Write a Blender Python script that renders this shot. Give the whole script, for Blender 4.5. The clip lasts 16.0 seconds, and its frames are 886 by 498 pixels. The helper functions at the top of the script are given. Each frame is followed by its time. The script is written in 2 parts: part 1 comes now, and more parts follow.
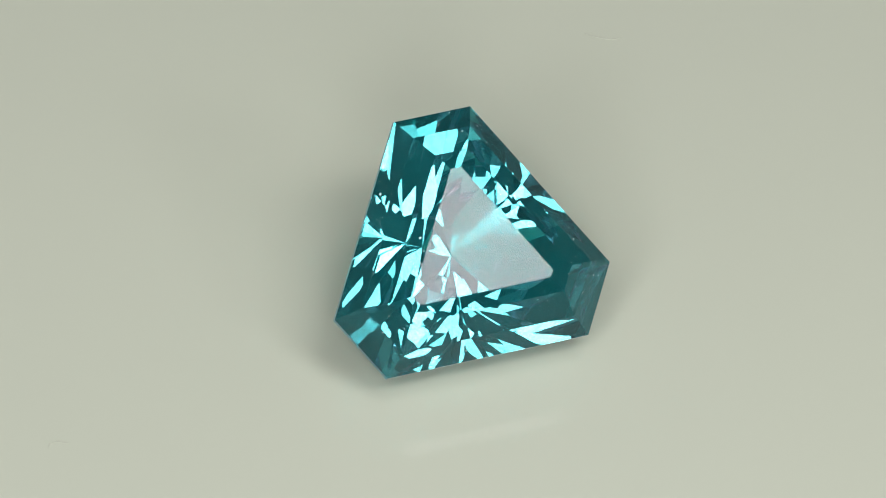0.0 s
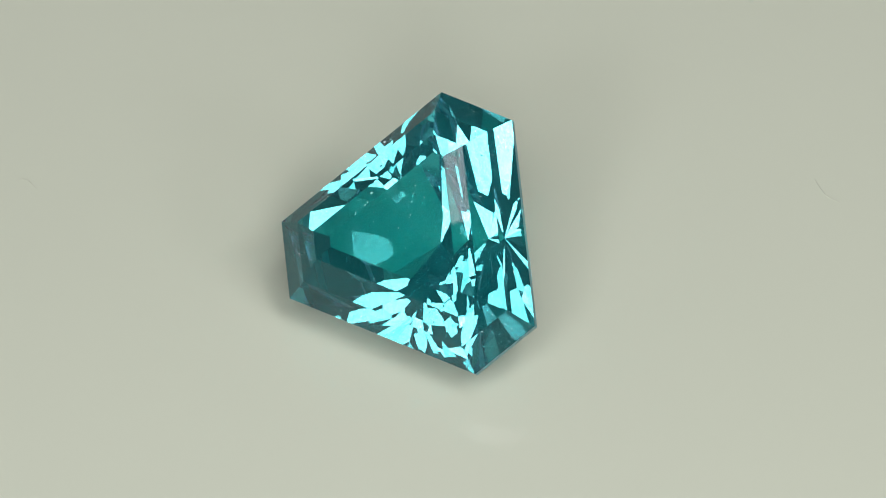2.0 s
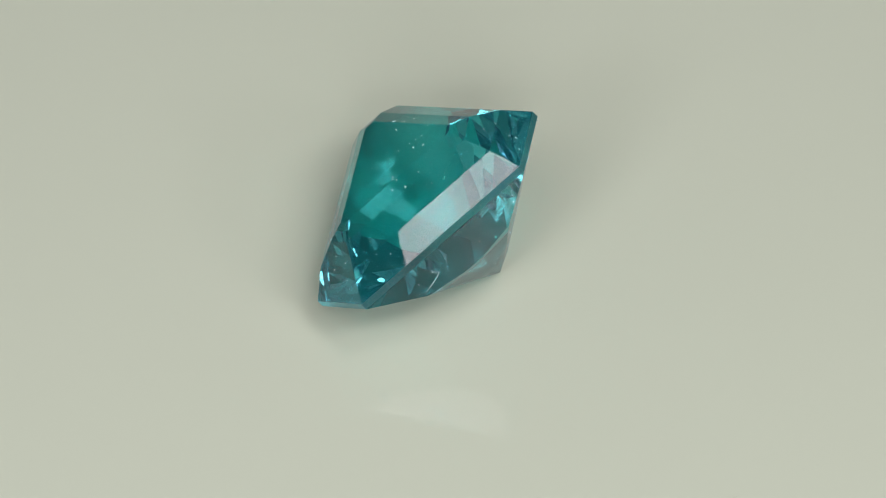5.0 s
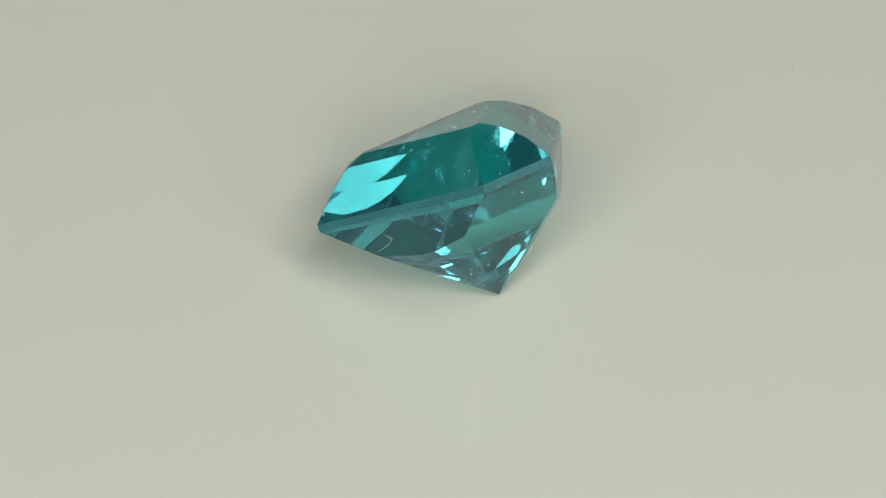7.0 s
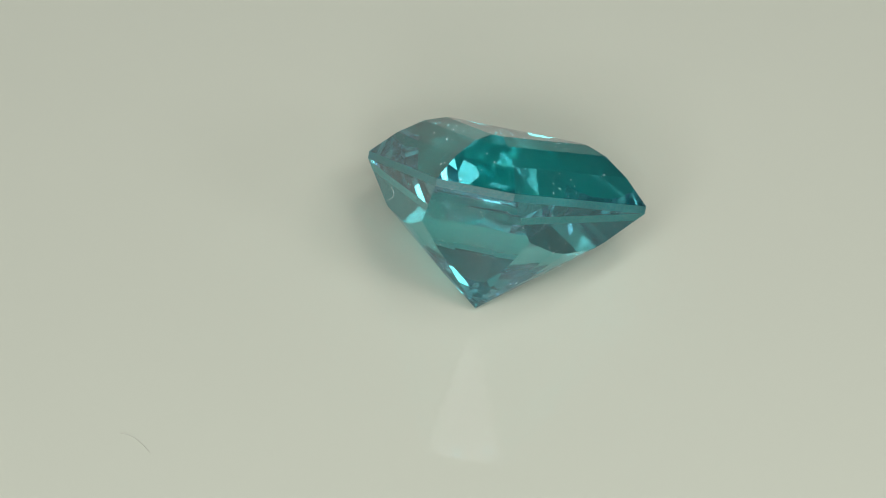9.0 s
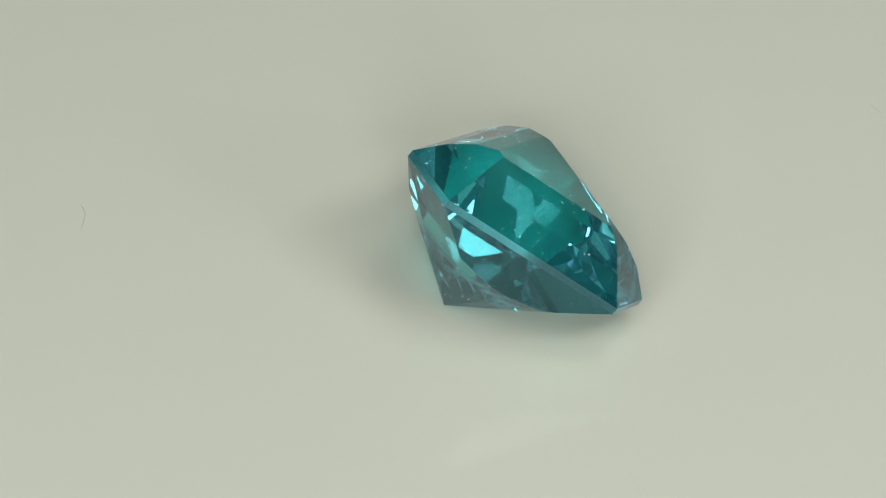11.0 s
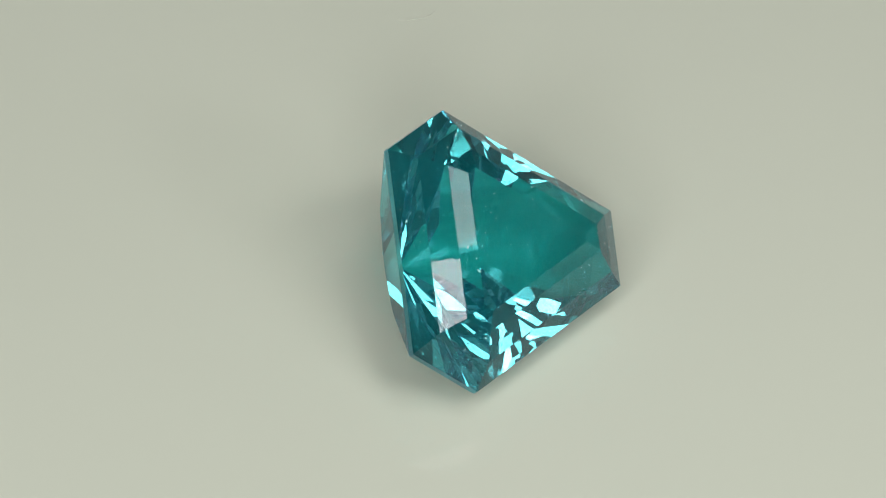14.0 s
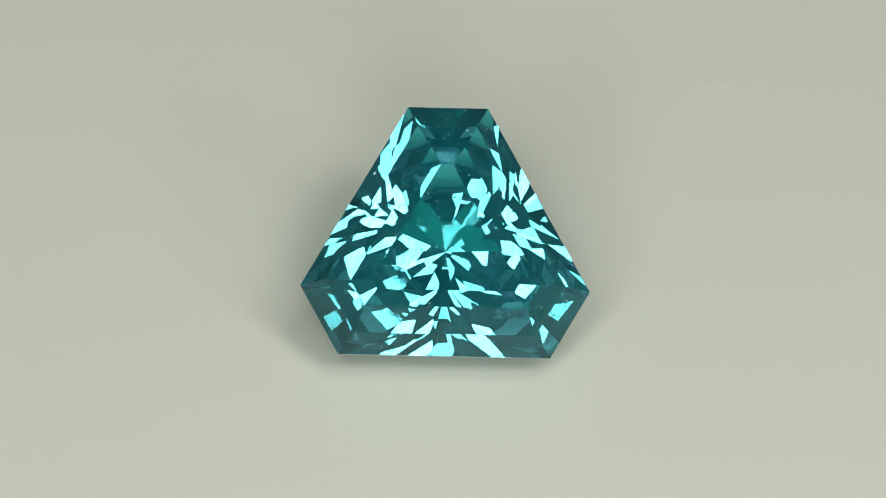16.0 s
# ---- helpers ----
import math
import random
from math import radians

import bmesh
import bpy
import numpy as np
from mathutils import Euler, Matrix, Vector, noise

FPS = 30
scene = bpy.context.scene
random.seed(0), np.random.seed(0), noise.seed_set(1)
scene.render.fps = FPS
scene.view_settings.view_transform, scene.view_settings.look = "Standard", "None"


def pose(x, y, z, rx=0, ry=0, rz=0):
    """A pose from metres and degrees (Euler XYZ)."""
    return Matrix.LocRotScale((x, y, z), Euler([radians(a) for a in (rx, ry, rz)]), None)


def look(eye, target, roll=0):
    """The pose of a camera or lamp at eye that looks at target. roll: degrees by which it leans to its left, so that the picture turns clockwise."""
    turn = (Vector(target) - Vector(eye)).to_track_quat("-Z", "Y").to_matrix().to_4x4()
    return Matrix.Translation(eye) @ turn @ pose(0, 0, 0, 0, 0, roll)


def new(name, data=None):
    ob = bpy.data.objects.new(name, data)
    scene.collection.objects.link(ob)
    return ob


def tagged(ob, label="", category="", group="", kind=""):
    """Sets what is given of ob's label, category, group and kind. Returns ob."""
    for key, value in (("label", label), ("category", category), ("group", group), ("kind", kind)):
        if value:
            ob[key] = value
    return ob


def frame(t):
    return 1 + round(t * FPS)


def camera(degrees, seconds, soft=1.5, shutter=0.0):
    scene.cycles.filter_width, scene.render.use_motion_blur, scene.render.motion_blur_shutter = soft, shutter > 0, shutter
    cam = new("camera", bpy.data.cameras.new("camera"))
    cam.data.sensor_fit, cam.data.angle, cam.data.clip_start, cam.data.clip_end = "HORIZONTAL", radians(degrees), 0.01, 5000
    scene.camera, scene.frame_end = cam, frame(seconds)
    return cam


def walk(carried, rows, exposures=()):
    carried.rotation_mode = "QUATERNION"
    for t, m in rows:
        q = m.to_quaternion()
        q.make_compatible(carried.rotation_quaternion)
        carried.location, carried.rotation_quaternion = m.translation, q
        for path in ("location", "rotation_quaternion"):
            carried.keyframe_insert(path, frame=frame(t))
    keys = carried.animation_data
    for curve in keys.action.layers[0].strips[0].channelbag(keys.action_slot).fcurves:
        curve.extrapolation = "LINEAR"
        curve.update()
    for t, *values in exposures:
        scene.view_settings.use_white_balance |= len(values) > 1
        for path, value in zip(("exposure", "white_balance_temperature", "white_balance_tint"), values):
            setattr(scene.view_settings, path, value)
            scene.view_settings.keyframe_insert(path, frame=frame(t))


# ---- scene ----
# ---- camera: a macro lens that stands still over the turntable ----
MM = 0.001
GROUND = 2.712  # drop of the turntable's face, mm
ELEV, DIST, YAW, PITCH, ROLL = 0.792756, 194.727, -0.003582, 0.013902, 2.0628
cam = camera(5.7998, 16.0, soft=1.0)
EYE = Vector((0, -DIST * math.cos(ELEV), DIST * math.sin(ELEV) - GROUND)) * MM
AIM = PITCH - ELEV
VIEW = Vector((math.sin(YAW) * math.cos(AIM), math.cos(YAW) * math.cos(AIM), math.sin(AIM)))
CAM_POSE = look(EYE, EYE + VIEW * 0.19, ROLL)
walk(cam, [(0.0, CAM_POSE), (16.0, CAM_POSE)], exposures=[(0.0, 0.07), (16.0, 0.07)])

# ---- light: lamps round the lens, one overhead ----
# light is thrown to and fro many times inside the stone
scene.cycles.max_bounces, scene.cycles.glossy_bounces, scene.cycles.transmission_bounces = 24, 20, 20
world = bpy.data.worlds.new("world")
scene.world = world
world.use_nodes = True
world.node_tree.nodes["Background"].inputs[0].default_value = (0.9, 0.95, 0.85, 1)
world.node_tree.nodes["Background"].inputs[1].default_value = 0.0


def panel(name, az, el, dist, wide, high, power, color=(1, 0.98, 0.94), twist=0):
    """A flat diffused lamp that looks at the stone; az from the camera's side, in degrees to the right."""
    a, e = radians(az), radians(el)
    eye = Vector((math.sin(a) * math.cos(e), -math.cos(a) * math.cos(e), math.sin(e))) * dist
    data = bpy.data.lights.new(name, "AREA")
    data.shape, data.size, data.size_y, data.energy, data.color = "RECTANGLE", wide, high, power, color
    lamp = new(name, data)
    lamp.matrix_basis = look(eye, (0, 0, 0.003), twist)
    return lamp


WARM = (1, 0.965, 0.94)
panel("lamp_right", 49.2, 54.2, 0.17, 0.0590, 0.0400, 0.050, WARM, twist=-22)
panel("lamp_right_lower", 51, 31, 0.17, 0.032, 0.026, 0.0166, WARM)
panel("lamp_left", -21, 51.3, 0.17, 0.0728, 0.0311, 0.039, WARM, twist=30)
panel("lamp_left_upper", -17.5, 61.4, 0.17, 0.0540, 0.0108, 0.0125, WARM, twist=22)
panel("lamp_left_lower", -25, 33, 0.17, 0.040, 0.034, 0.038, WARM)
panel("lamp_front", 13, 4.5, 0.17, 0.040, 0.016, 0.012, WARM)
panel("lamp_lens_lower", 6, 36.5, 0.17, 0.044, 0.032, 0.048, WARM)
panel("lamp_lens_bottom", 6, 26.8, 0.17, 0.060, 0.014, 0.0210, WARM)
panel("lamp_lens_upper", 17, 57.2, 0.17, 0.034, 0.009, 0.0070, WARM)
panel("lamp_right_upper", 29, 58.7, 0.17, 0.034, 0.0080, 0.0072, WARM, twist=-8)
panel("lamp_top", 15, 67.3, 0.17, 0.044, 0.0080, 0.0040, WARM)
panel("lamp_overhead", 68, 75, 0.20, 0.06, 0.05, 0.044)


# ---- materials ----
def material(name):
    mat = bpy.data.materials.new(name)
    mat.use_nodes = True
    tree = mat.node_tree
    return mat, tree.nodes, tree.links, tree.nodes["Principled BSDF"]


def mottled(name, low, high, rough, scale, bump=0.0, bump_scale=900.0):
    mat, nodes, links, bsdf = material(name)
    coord = nodes.new("ShaderNodeTexCoord")
    noise_a = nodes.new("ShaderNodeTexNoise")
    noise_a.inputs["Scale"].default_value, noise_a.inputs["Detail"].default_value = scale, 5
    links.new(coord.outputs["Object"], noise_a.inputs["Vector"])
    ramp = nodes.new("ShaderNodeValToRGB")
    ramp.color_ramp.elements[0].position, ramp.color_ramp.elements[1].position = 0.3, 0.7
    ramp.color_ramp.elements[0].color, ramp.color_ramp.elements[1].color = (*low, 1), (*high, 1)
    links.new(noise_a.outputs["Fac"], ramp.inputs["Fac"])
    links.new(ramp.outputs["Color"], bsdf.inputs["Base Color"])
    bsdf.inputs["Roughness"].default_value = rough
    if bump:
        noise_b = nodes.new("ShaderNodeTexNoise")
        noise_b.inputs["Scale"].default_value, noise_b.inputs["Detail"].default_value = bump_scale, 3
        links.new(coord.outputs["Object"], noise_b.inputs["Vector"])
        relief = nodes.new("ShaderNodeBump")
        relief.inputs["Strength"].default_value, relief.inputs["Distance"].default_value = bump, 0.0001
        links.new(noise_b.outputs["Fac"], relief.inputs["Height"])
        links.new(relief.outputs["Normal"], bsdf.inputs["Normal"])
    return mat


def gem_material(name, rough):
    """Clear blue-green crystal: tinted where light passes in and out, faintly where it is thrown back inside."""
    mat, nodes, links, bsdf = material(name)
    nodes.remove(bsdf)
    out = nodes["Material Output"]
    fres = nodes.new("ShaderNodeFresnel")
    fres.inputs["IOR"].default_value = 1.64
    refr = nodes.new("ShaderNodeBsdfRefraction")
    refr.inputs["IOR"].default_value, refr.inputs["Roughness"].default_value = 1.64, rough
    glos = nodes.new("ShaderNodeBsdfGlossy")
    glos.inputs["Roughness"].default_value = rough
    glos.inputs["Color"].default_value = (0.96, 0.90, 0.945, 1)
    # polishing lines, each facet with a direction of its own
    coord = nodes.new("ShaderNodeTexCoord")
    info = nodes.new("ShaderNodeObjectInfo")
    swing = nodes.new("ShaderNodeMath")
    swing.operation, swing.inputs[1].default_value = "MULTIPLY", 6.283
    links.new(info.outputs["Random"], swing.inputs[0])
    turn = nodes.new("ShaderNodeVectorRotate")
    turn.rotation_type = "Z_AXIS"
    links.new(coord.outputs["Object"], turn.inputs["Vector"])
    links.new(swing.outputs[0], turn.inputs["Angle"])
    stretch = nodes.new("ShaderNodeMapping")
    stretch.inputs["Scale"].default_value = (1.0, 0.12, 0.5)
    links.new(turn.outputs[0], stretch.inputs["Vector"])
    lines = nodes.new("ShaderNodeTexNoise")
    lines.inputs["Scale"].default_value, lines.inputs["Detail"].default_value = 32000, 3
    links.new(stretch.outputs[0], lines.inputs["Vector"])
    relief = nodes.new("ShaderNodeBump")
    relief.inputs["Strength"].default_value, relief.inputs["Distance"].default_value = 1.0, 1e-8
    links.new(lines.outputs["Fac"], relief.inputs["Height"])
    # fine polish marks and the flashes' dotted light put into the tint, in grains and lines
    grain = nodes.new("ShaderNodeTexNoise")
    grain.inputs["Scale"].default_value, grain.inputs["Detail"].default_value = 26000, 2
    links.new(coord.outputs["Object"], grain.inputs["Vector"])
    blend = nodes.new("ShaderNodeMath")
    blend.operation = "MULTIPLY"
    links.new(lines.outputs["Fac"], blend.inputs[0])
    links.new(grain.outputs["Fac"], blend.inputs[1])
    tint_grain = nodes.new("ShaderNodeValToRGB")
    tint_grain.color_ramp.elements[0].position, tint_grain.color_ramp.elements[1].position = 0.15, 0.38
    tint_grain.color_ramp.elements[0].color, tint_grain.color_ramp.elements[1].color = (0.24, 0.785, 0.80, 1), (0.41, 0.87, 0.875, 1)
    links.new(blend.outputs[0], tint_grain.inputs["Fac"])
    links.new(tint_grain.outputs["Color"], refr.inputs["Color"])
    for node in (fres, refr, glos):
        links.new(relief.outputs["Normal"], node.inputs["Normal"])
    mix = nodes.new("ShaderNodeMixShader")
    links.new(fres.outputs[0], mix.inputs[0])
    links.new(refr.outputs[0], mix.inputs[1])
    links.new(glos.outputs[0], mix.inputs[2])
    # silky clouds, and the glow of dark parts put in as diffuse teal
    cloud = nodes.new("ShaderNodeTexNoise")
    cloud.inputs["Scale"].default_value, cloud.inputs["Detail"].default_value = 900, 4
    links.new(coord.outputs["Object"], cloud.inputs["Vector"])
    dense = nodes.new("ShaderNodeMapRange")
    dense.inputs["From Min"].default_value, dense.inputs["From Max"].default_value = 0.3, 0.7
    dense.inputs["To Min"].default_value, dense.inputs["To Max"].default_value = 0.035, 0.10
    links.new(cloud.outputs["Fac"], dense.inputs["Value"])
    silk_glow = nodes.new("ShaderNodeBsdfDiffuse")
    silk_glow.inputs["Color"].default_value = (0.01, 0.53, 0.62, 1)
    body = nodes.new("ShaderNodeMixShader")
    links.new(dense.outputs["Result"], body.inputs[0])
    links.new(mix.outputs[0], body.inputs[1])
    links.new(silk_glow.outputs[0], body.inputs[2])
    links.new(body.outputs[0], out.inputs["Surface"])
    return mat


GEM = gem_material("teal_crystal", 0.0)
BRUTED = gem_material("bruted_teal_crystal", 0.45)
PLATE = mottled("white_acrylic", (0.715, 0.772, 0.658), (0.735, 0.792, 0.678), 0.06, 40)
WALL = mottled("grey_cloth", (0.26, 0.26, 0.26), (0.31, 0.31, 0.31), 0.9, 30, 0.2)
LINT = mottled("grey_lint", (0.57, 0.60, 0.53), (0.65, 0.68, 0.60), 0.9, 4000)
# pale and white for unseen walls, added to throw light into the stone
BOUNCE_CLOTH = mottled("pale_bounce_cloth", (0.64, 0.66, 0.64), (0.70, 0.72, 0.70), 0.9, 30, 0.2)
BOUNCE_CARD = mottled("white_bounce_card", (0.84, 0.84, 0.82), (0.88, 0.88, 0.86), 0.8, 30, 0.1)
SPECK = mottled("pale_speck", (0.55, 0.88, 0.92), (0.68, 0.94, 0.97), 0.5, 4000)
GLINT = mottled("bright_fleck", (0.85, 0.95, 0.95), (0.93, 1.0, 1.0), 0.22, 4000)
GLINT.node_tree.nodes["Principled BSDF"].inputs["Metallic"].default_value = 0.8


# ---- building ----
def part(name, bm, mat, parent=None, label=""):
    mesh = bpy.data.meshes.new(name)
    bm.to_mesh(mesh)
    bm.free()
    mesh.materials.append(mat)
    ob = new(name, mesh)
    ob.parent = parent
    return tagged(ob, label)


def slab(x0, x1, y0, y1, z0, z1):
    bm = bmesh.new()
    bmesh.ops.create_cube(bm, size=1)
    for v in bm.verts:
        v.co = Vector((x0 if v.co.x < 0 else x1, y0 if v.co.y < 0 else y1, z0 if v.co.z < 0 else z1))
    return bm


def disc_body(radius, top, bottom, bevel, n=128):
    """A round plate with a softened rim."""
    bm = bmesh.new()
    profile = [(radius - bevel, top)]
    for i in range(1, 7):
        a = i / 6 * math.pi / 2
        profile.append((radius - bevel + bevel * math.sin(a), top - bevel + bevel * math.cos(a)))
    profile.append((radius, bottom))
    rings = []
    for r, z in profile:
        rings.append([bm.verts.new((r * math.cos(2 * math.pi * i / n), r * math.sin(2 * math.pi * i / n), z)) for i in range(n)])
    for a, b in zip(rings, rings[1:]):
        for i in range(n):
            bm.faces.new((a[i], b[i], b[(i + 1) % n], a[(i + 1) % n]))
    bm.faces.new(rings[0])
    bm.faces.new(rings[-1][::-1])
    bmesh.ops.recalc_face_normals(bm, faces=bm.faces)
    return bm


# ---- the place: an unseen booth added round the turntable, toned for the stone's reflections ----
BENCH_Z = -0.020
tagged(part("floor", slab(-0.3, 0.3, -0.3, 0.3, BENCH_Z - 0.02, BENCH_Z), WALL), "plain grey bench top under the turntable", "bench top", kind="structure")
tagged(part("wall_north", slab(-0.3, 0.3, 0.3, 0.32, BENCH_Z, 0.4), WALL), "unseen plain grey cloth wall of the added booth", "wall", kind="structure")
tagged(part("wall_south", slab(-0.3, 0.3, -0.32, -0.3, BENCH_Z, 0.4), BOUNCE_CARD), "unseen white bounce card wall of the added booth", "wall", kind="structure")
tagged(part("wall_west", slab(-0.32, -0.3, -0.32, 0.32, BENCH_Z, 0.4), BOUNCE_CLOTH), "unseen pale bounce cloth wall of the added booth", "wall", kind="structure")
tagged(part("wall_east", slab(0.3, 0.32, -0.32, 0.32, BENCH_Z, 0.4), BOUNCE_CLOTH), "unseen pale bounce cloth wall of the added booth", "wall", kind="structure")
tagged(part("ceiling", slab(-0.32, 0.32, -0.32, 0.32, 0.4, 0.42), WALL), "unseen plain grey cloth ceiling of the added booth", "ceiling", kind="structure")

turntable = new("turntable")
part("plate", disc_body(0.12, 0.0, -0.006, 0.0015), PLATE, turntable, "glossy off-white acrylic plate")
part("base", disc_body(0.08, -0.006, BENCH_Z, 0.0005), WALL, turntable)
tagged(turntable, "glossy off-white turntable plate under the gemstone", "turntable")

# ---- the stone: a triangle with cut corners, stepped crown, faceted pavilion ----
# outlines: how far each side lies from the axis (long, corner, long ... from azimuth 30 on), mm, and their heights
GIRDLE = (2.3085, 3.0986, 2.3024, 3.1441, 2.3248, 3.1765)
TABLE = (0.9742, 1.7820, 1.0124, 1.7709, 0.9698, 1.7836)
STEP_1 = (1.3891, 2.1487, 1.3920, 2.1776, 1.3222, 2.1998)
STEP_2 = (1.8669, 2.6433, 1.8961, 2.6331, 1.8815, 2.6582)
TABLE_Z, STEP_1_Z, STEP_2_Z, GIRDLE_TOP, GIRDLE_LOW = 1.190, 1.025, 0.650, 0.115, -0.055
CULET = Vector((0.0297, 0.0540, -2.7612))
POINT = CULET - Vector((0, 0, 0.085))  # where the mains would meet, were the tip not cut flatter
AZIMUTHS = [radians(a) for a in (30, 90, 150, 210, 270, 330)]
OUT = [Vector((math.cos(a), math.sin(a), 0)) for a in AZIMUTHS]


def meet(planes):
    """The point where three planes (normal, distance) meet."""
    m = Matrix([p[0] for p in planes])
    return m.inverted() @ Vector([p[1] for p in planes])


def ring(dist, z):
    """Corners between neighbouring sides, anticlockwise seen from the table."""
    return [meet([(OUT[i], dist[i]), (OUT[(i + 1) % 6], dist[(i + 1) % 6]), (Vector((0, 0, 1)), z)]) for i in range(6)]


def facet(name, pts, parent):
    bm = bmesh.new()
    bm.faces.new([bm.verts.new(p * MM) for p in pts])
    return part(name, bm, BRUTED if name == "girdle_facet" else GEM, parent)


INSIDE = Vector((0, 0, -0.4))


def plane(a, b, c):
    """The plane through three points, its normal pointing out of the stone."""
    n = (b - a).cross(c - a).normalized()
    n = n if n.dot(a - INSIDE) > 0 else -n
    return n, n.dot(a)


def cut_planes():
    """Every polished plane of the stone, by name."""
    rings = [ring(TABLE, TABLE_Z), ring(STEP_1, STEP_1_Z), ring(STEP_2, STEP_2_Z), ring(GIRDLE, GIRDLE_TOP)]
    level = Vector((0, 0, 1))
    planes = [("table", (level, TABLE_Z))]
    for a, b in zip(rings, rings[1:]):
        planes += [("crown_facet", plane(a[i - 1], b[i - 1], b[i])) for i in range(6)]
    planes += [("girdle_facet", (OUT[i], GIRDLE[i])) for i in range(6)]
    low = ring(GIRDLE, GIRDLE_LOW)
    moon_tan, moon_z, bulge, main_half = 3.63, -0.94, -0.07, 0.22
    kites = {i: plane(POINT, low[i - 1], low[i]) for i in (1, 3, 5)}
    planes += [("pavilion_facet", k) for k in kites.values()]
    for i in (0, 2, 4):
        out, along = OUT[i], Vector((-OUT[i].y, OUT[i].x, 0))
        moon = (out * moon_tan - level, GIRDLE[i] * moon_tan - GIRDLE_LOW)
        size = moon[0].length
        planes.append(("pavilion_facet", (moon[0] / size, moon[1] / size)))
        # lowest edge of the half-moon: its two ends and the middle stretch on the main facet
        ends = []
        for k in ((i - 1) % 6, i + 1):
            n, d = kites[k]
            ends.append(meet([moon, (n, d + bulge), (level, moon_z)]))
        dn, zn = 2.035, -1.104
        mids = [out * dn + along * side + level * zn for side in (-main_half, main_half)]
        planes.append(("pavilion_facet", plane(POINT, *mids)))
        for m, n, corner in zip(ends, mids, (low[i - 1], low[i])):
            planes.append(("pavilion_facet", plane(POINT, m, n)))
            planes.append(("pavilion_facet", plane(POINT, m, corner)))
    # a flatter star round the tip
    for i in range(18):
        a = radians(10 + 20 * i)
        n = (Vector((math.cos(a), math.sin(a), 0)) * 0.785 - level).normalized()
        planes.append(("culet_facet", (n, n.dot(CULET))))
    return planes


def outline(k, planes):
    """The polygon that the other planes leave of plane k."""
    n, d = planes[k][1]
    u = n.orthogonal().normalized()
    v = n.cross(u)
    pts = [n * d + u * a + v * b for a, b in ((-9, -9), (9, -9), (9, 9), (-9, 9))]
    for i, (_, (m, e)) in enumerate(planes):
        if i == k:
            continue
        kept = []
        for p, q in zip(pts, pts[1:] + pts[:1]):
            a, b = m.dot(p) - e, m.dot(q) - e
            if a <= 1e-7:
                kept.append(p)
            if (a > 1e-7) != (b > 1e-7):
                kept.append(p + (q - p) * (a / (a - b)))
        pts = kept
        if len(pts) < 3:
            return []
    clean = [p for i, p in enumerate(pts) if (p - pts[i - 1]).length > 1e-4]
    return clean if len(clean) > 2 else []


def gemstone():
    stone = new("gemstone")
    planes = cut_planes()
    faces = [(planes[k][0], outline(k, planes)) for k in range(len(planes))]
    faces = [(name, pts) for name, pts in faces if pts]
    for name, pts in faces:
        facet(name, pts, stone)
    # dust that clings to the polished faces, and flecks a little way inside
    rng = random.Random(5)
    dust, flecks = bmesh.new(), bmesh.new()
    for name, pts in faces:
        n = (pts[1] - pts[0]).cross(pts[2] - pts[1]).normalized()
        n = n if n.dot(pts[0] - INSIDE) > 0 else -n
        for k in range(1, len(pts) - 1):
            area = (pts[k] - pts[0]).cross(pts[k + 1] - pts[0]).length / 2
            for bm, many, depth in ((dust, 11, -0.002), (flecks, 40, 0.03)):
                for _ in range(int(area * many + rng.random())):
                    u, v = rng.random(), rng.random()
                    if u + v > 1:
                        u, v = 1 - u, 1 - v
                    p = pts[0] + (pts[k] - pts[0]) * u + (pts[k + 1] - pts[0]) * v
                    if noise.noise(p * 1.3 + Vector((7, 0, 0))) < 0.02:
                        continue
                    r = 0.010 + 0.012 * rng.random() ** 3
                    base = p - n * (depth * (1 + 4 * rng.random()) if bm is flecks else depth)
                    vs = [bm.verts.new((base + Vector((rng.gauss(0, 1), rng.gauss(0, 1), rng.gauss(0, 1))) * r) * MM) for _ in range(4)]
                    for f in ((0, 1, 2), (0, 2, 3), (0, 3, 1), (1, 3, 2)):
                        bm.faces.new([vs[x] for x in f])
    tagged(part("dust", dust, SPECK, stone, "pale dust specks clinging to the facets"), kind="stuff")
    tagged(part("inclusion", flecks, GLINT, stone, "bright tiny flecks inside the crystal"), kind="stuff")
    return tagged(stone, "transparent teal triangular step-cut gemstone lying on its pavilion", "gemstone")


stone = gemstone()


# ---- lint on the plate ----
def lint(pts, radius):
    """A bent hair as a thin tube through a few points, mm."""
    bm = bmesh.new()
    last = None
    for i, p in enumerate(pts):
        p = Vector(p)
        along = (Vector(pts[min(i + 1, len(pts) - 1)]) - Vector(pts[max(i - 1, 0)])).normalized()
        u = along.cross(Vector((0, 0, 1))).normalized()
        w = u.cross(along)
        r = radius * (0.5 if i in (0, len(pts) - 1) else 1.0)
        now = [bm.verts.new((p + r * (math.cos(a) * u + math.sin(a) * w)) * MM) for a in [2 * math.pi * k / 6 for k in range(6)]]
        if last:
            for k in range(6):
                bm.faces.new((last[k], last[(k + 1) % 6], now[(k + 1) % 6], now[k]))
        last = now
    bmesh.ops.recalc_face_normals(bm, faces=bm.faces)
    return bm


def settle(name, bm, mat, label, category):
    return tagged(part(name, bm, mat), label, category)


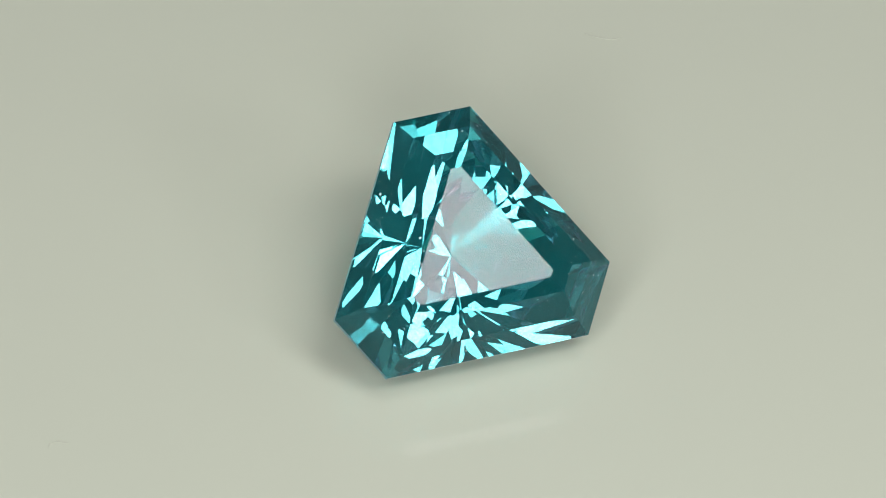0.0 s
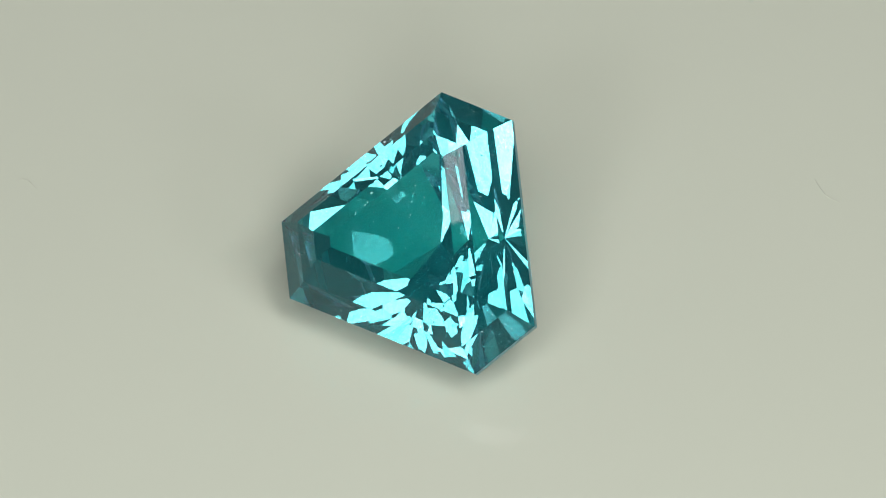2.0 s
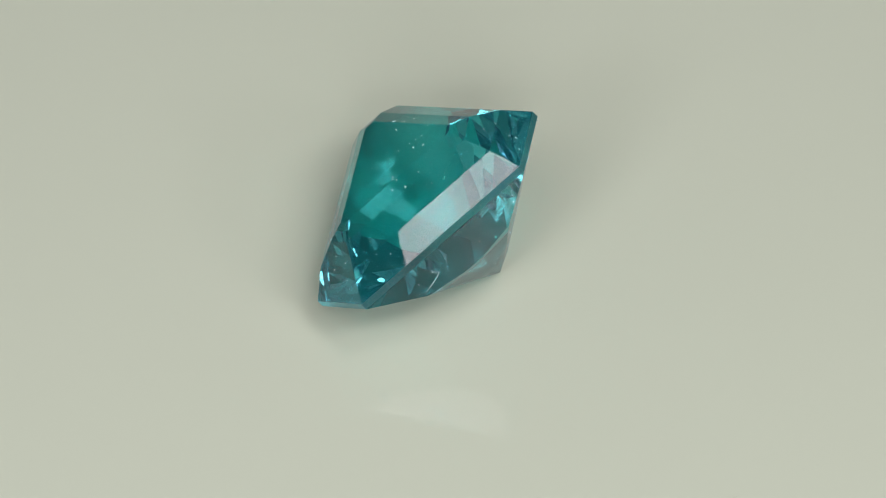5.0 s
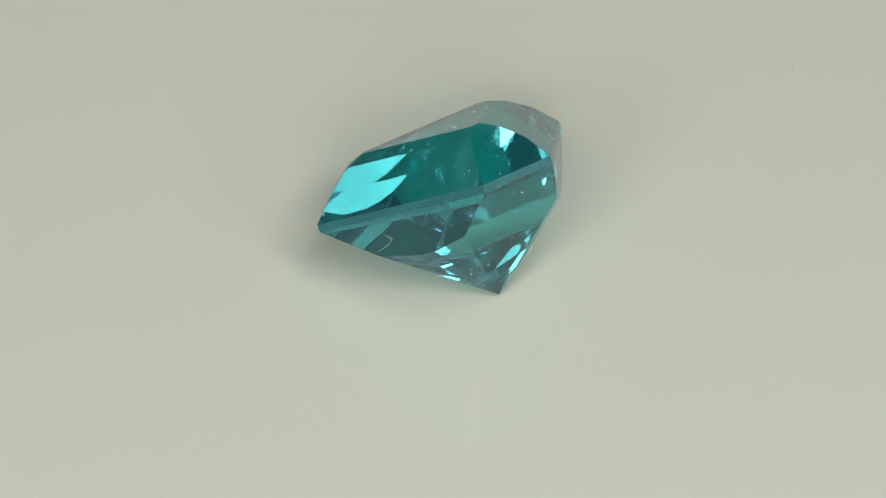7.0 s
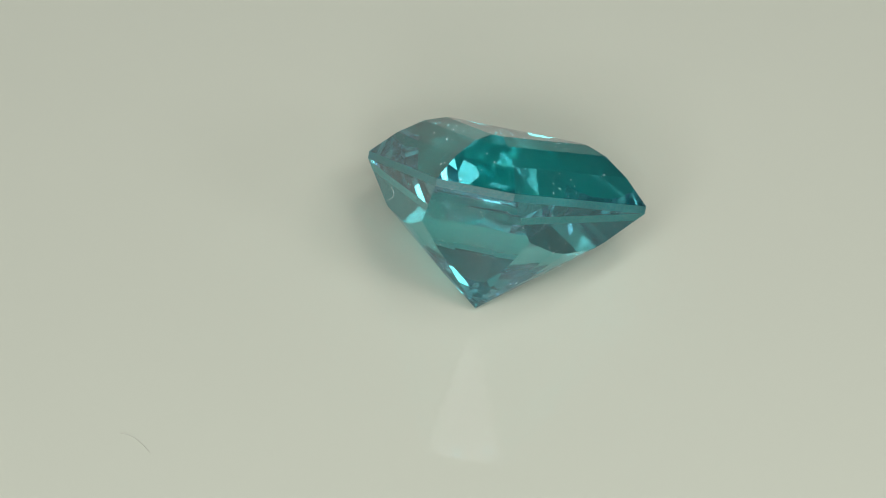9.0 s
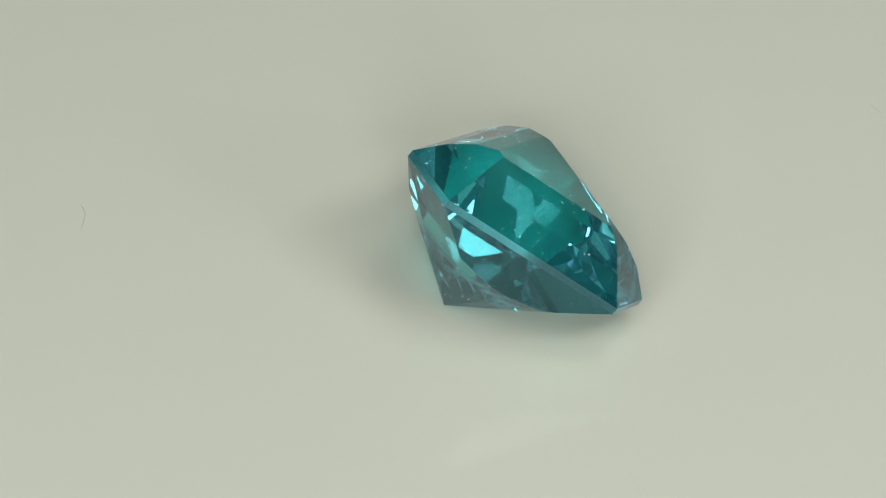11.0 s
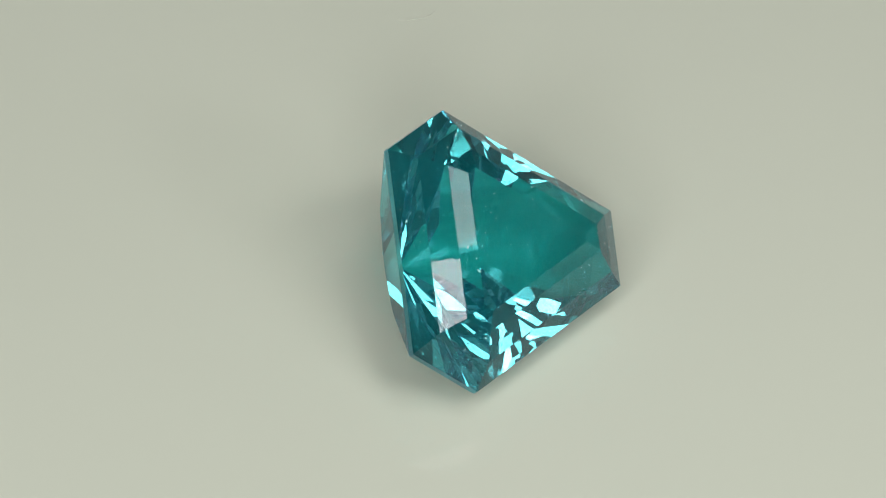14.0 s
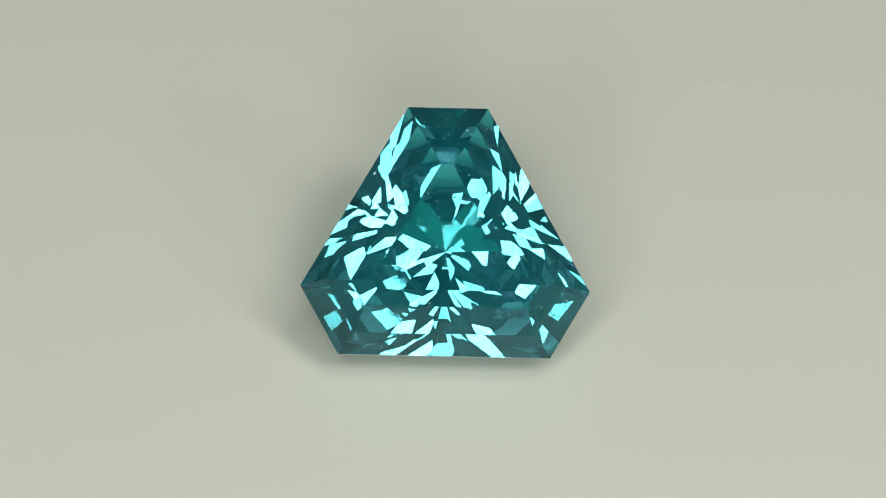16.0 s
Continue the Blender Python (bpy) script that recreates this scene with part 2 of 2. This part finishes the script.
# points in the plate's plane, mm from its axis
LINT_PATHS = {
    "long": [(6.00, 6.50), (5.82, 6.49), (5.63, 6.54), (5.48, 6.65), (5.33, 6.76), (5.20, 6.88)],
    "bent": [(-10.20, -2.12), (-10.12, -1.98), (-9.98, -1.95), (-9.84, -2.02), (-9.68, -2.10)],
    "short": [(0.70, -10.98), (0.85, -10.97), (1.11, -10.89)],
}
fibres = []
for key, path in LINT_PATHS.items():
    body = lint([(x, y, 0.0075 + 0.001 * math.sin(2.1 * i)) for i, (x, y) in enumerate(path)], 0.0075 if key == "long" else 0.006)
    fibres.append(settle("lint_fibre", body, LINT, f"{key} faint grey lint fibre on the turntable plate", "lint"))
# a curled hair that clings to the stone's pavilion
curl = [(2.315, 0.401, -0.471), (2.227, 0.517, -0.536), (2.200, 0.523, -0.609), (2.236, 0.416, -0.692), (2.333, 0.204, -0.770), (2.419, 0.028, -0.821)]
hair = settle("lint_hair", lint(curl, 0.0045), SPECK, "curled white lint hair clinging to the gemstone", "lint")


# ---- what turns ----
AXIS_0, SPEED = 0.356006, -0.413990
# the motor's slight unevenness: seconds, degrees
LAG = [(0.0, -0.2), (1.0, 0.1), (2.0, 0.15), (3.0, 0.3), (4.0, 0.0), (7.0, -0.15), (9.0, -0.15), (11.5, -0.4), (12.5, -0.45), (13.25, -0.3), (14.25, 0.35), (15.25, 0.2), (16.0, 0.8)]
TILT = Matrix.Rotation(0.077416, 4, Vector((-0.077305, 0.004144, 0))) @ Matrix.Rotation(radians(45), 4, "X")
LOWEST = min((TILT @ v.co).z for facet_ob in stone.children if facet_ob.name.startswith("pavilion") for v in facet_ob.data.vertices)
SEAT = Matrix.Translation((-0.469762 * MM, -1.104363 * MM, 0.000002 - LOWEST))


def turned(t):
    lag = float(np.interp(t, [a for a, _ in LAG], [b for _, b in LAG]))
    return Matrix.Rotation(AXIS_0 + SPEED * t + radians(lag), 4, "Z")


def motions():
    times = [0.5 * i for i in range(33)]
    walk(turntable, [(t, turned(t)) for t in times])
    walk(stone, [(t, turned(t) @ SEAT @ TILT) for t in times])
    walk(hair, [(t, turned(t) @ SEAT @ TILT) for t in times])
    for fibre in fibres:
        walk(fibre, [(t, turned(t)) for t in times])


motions()
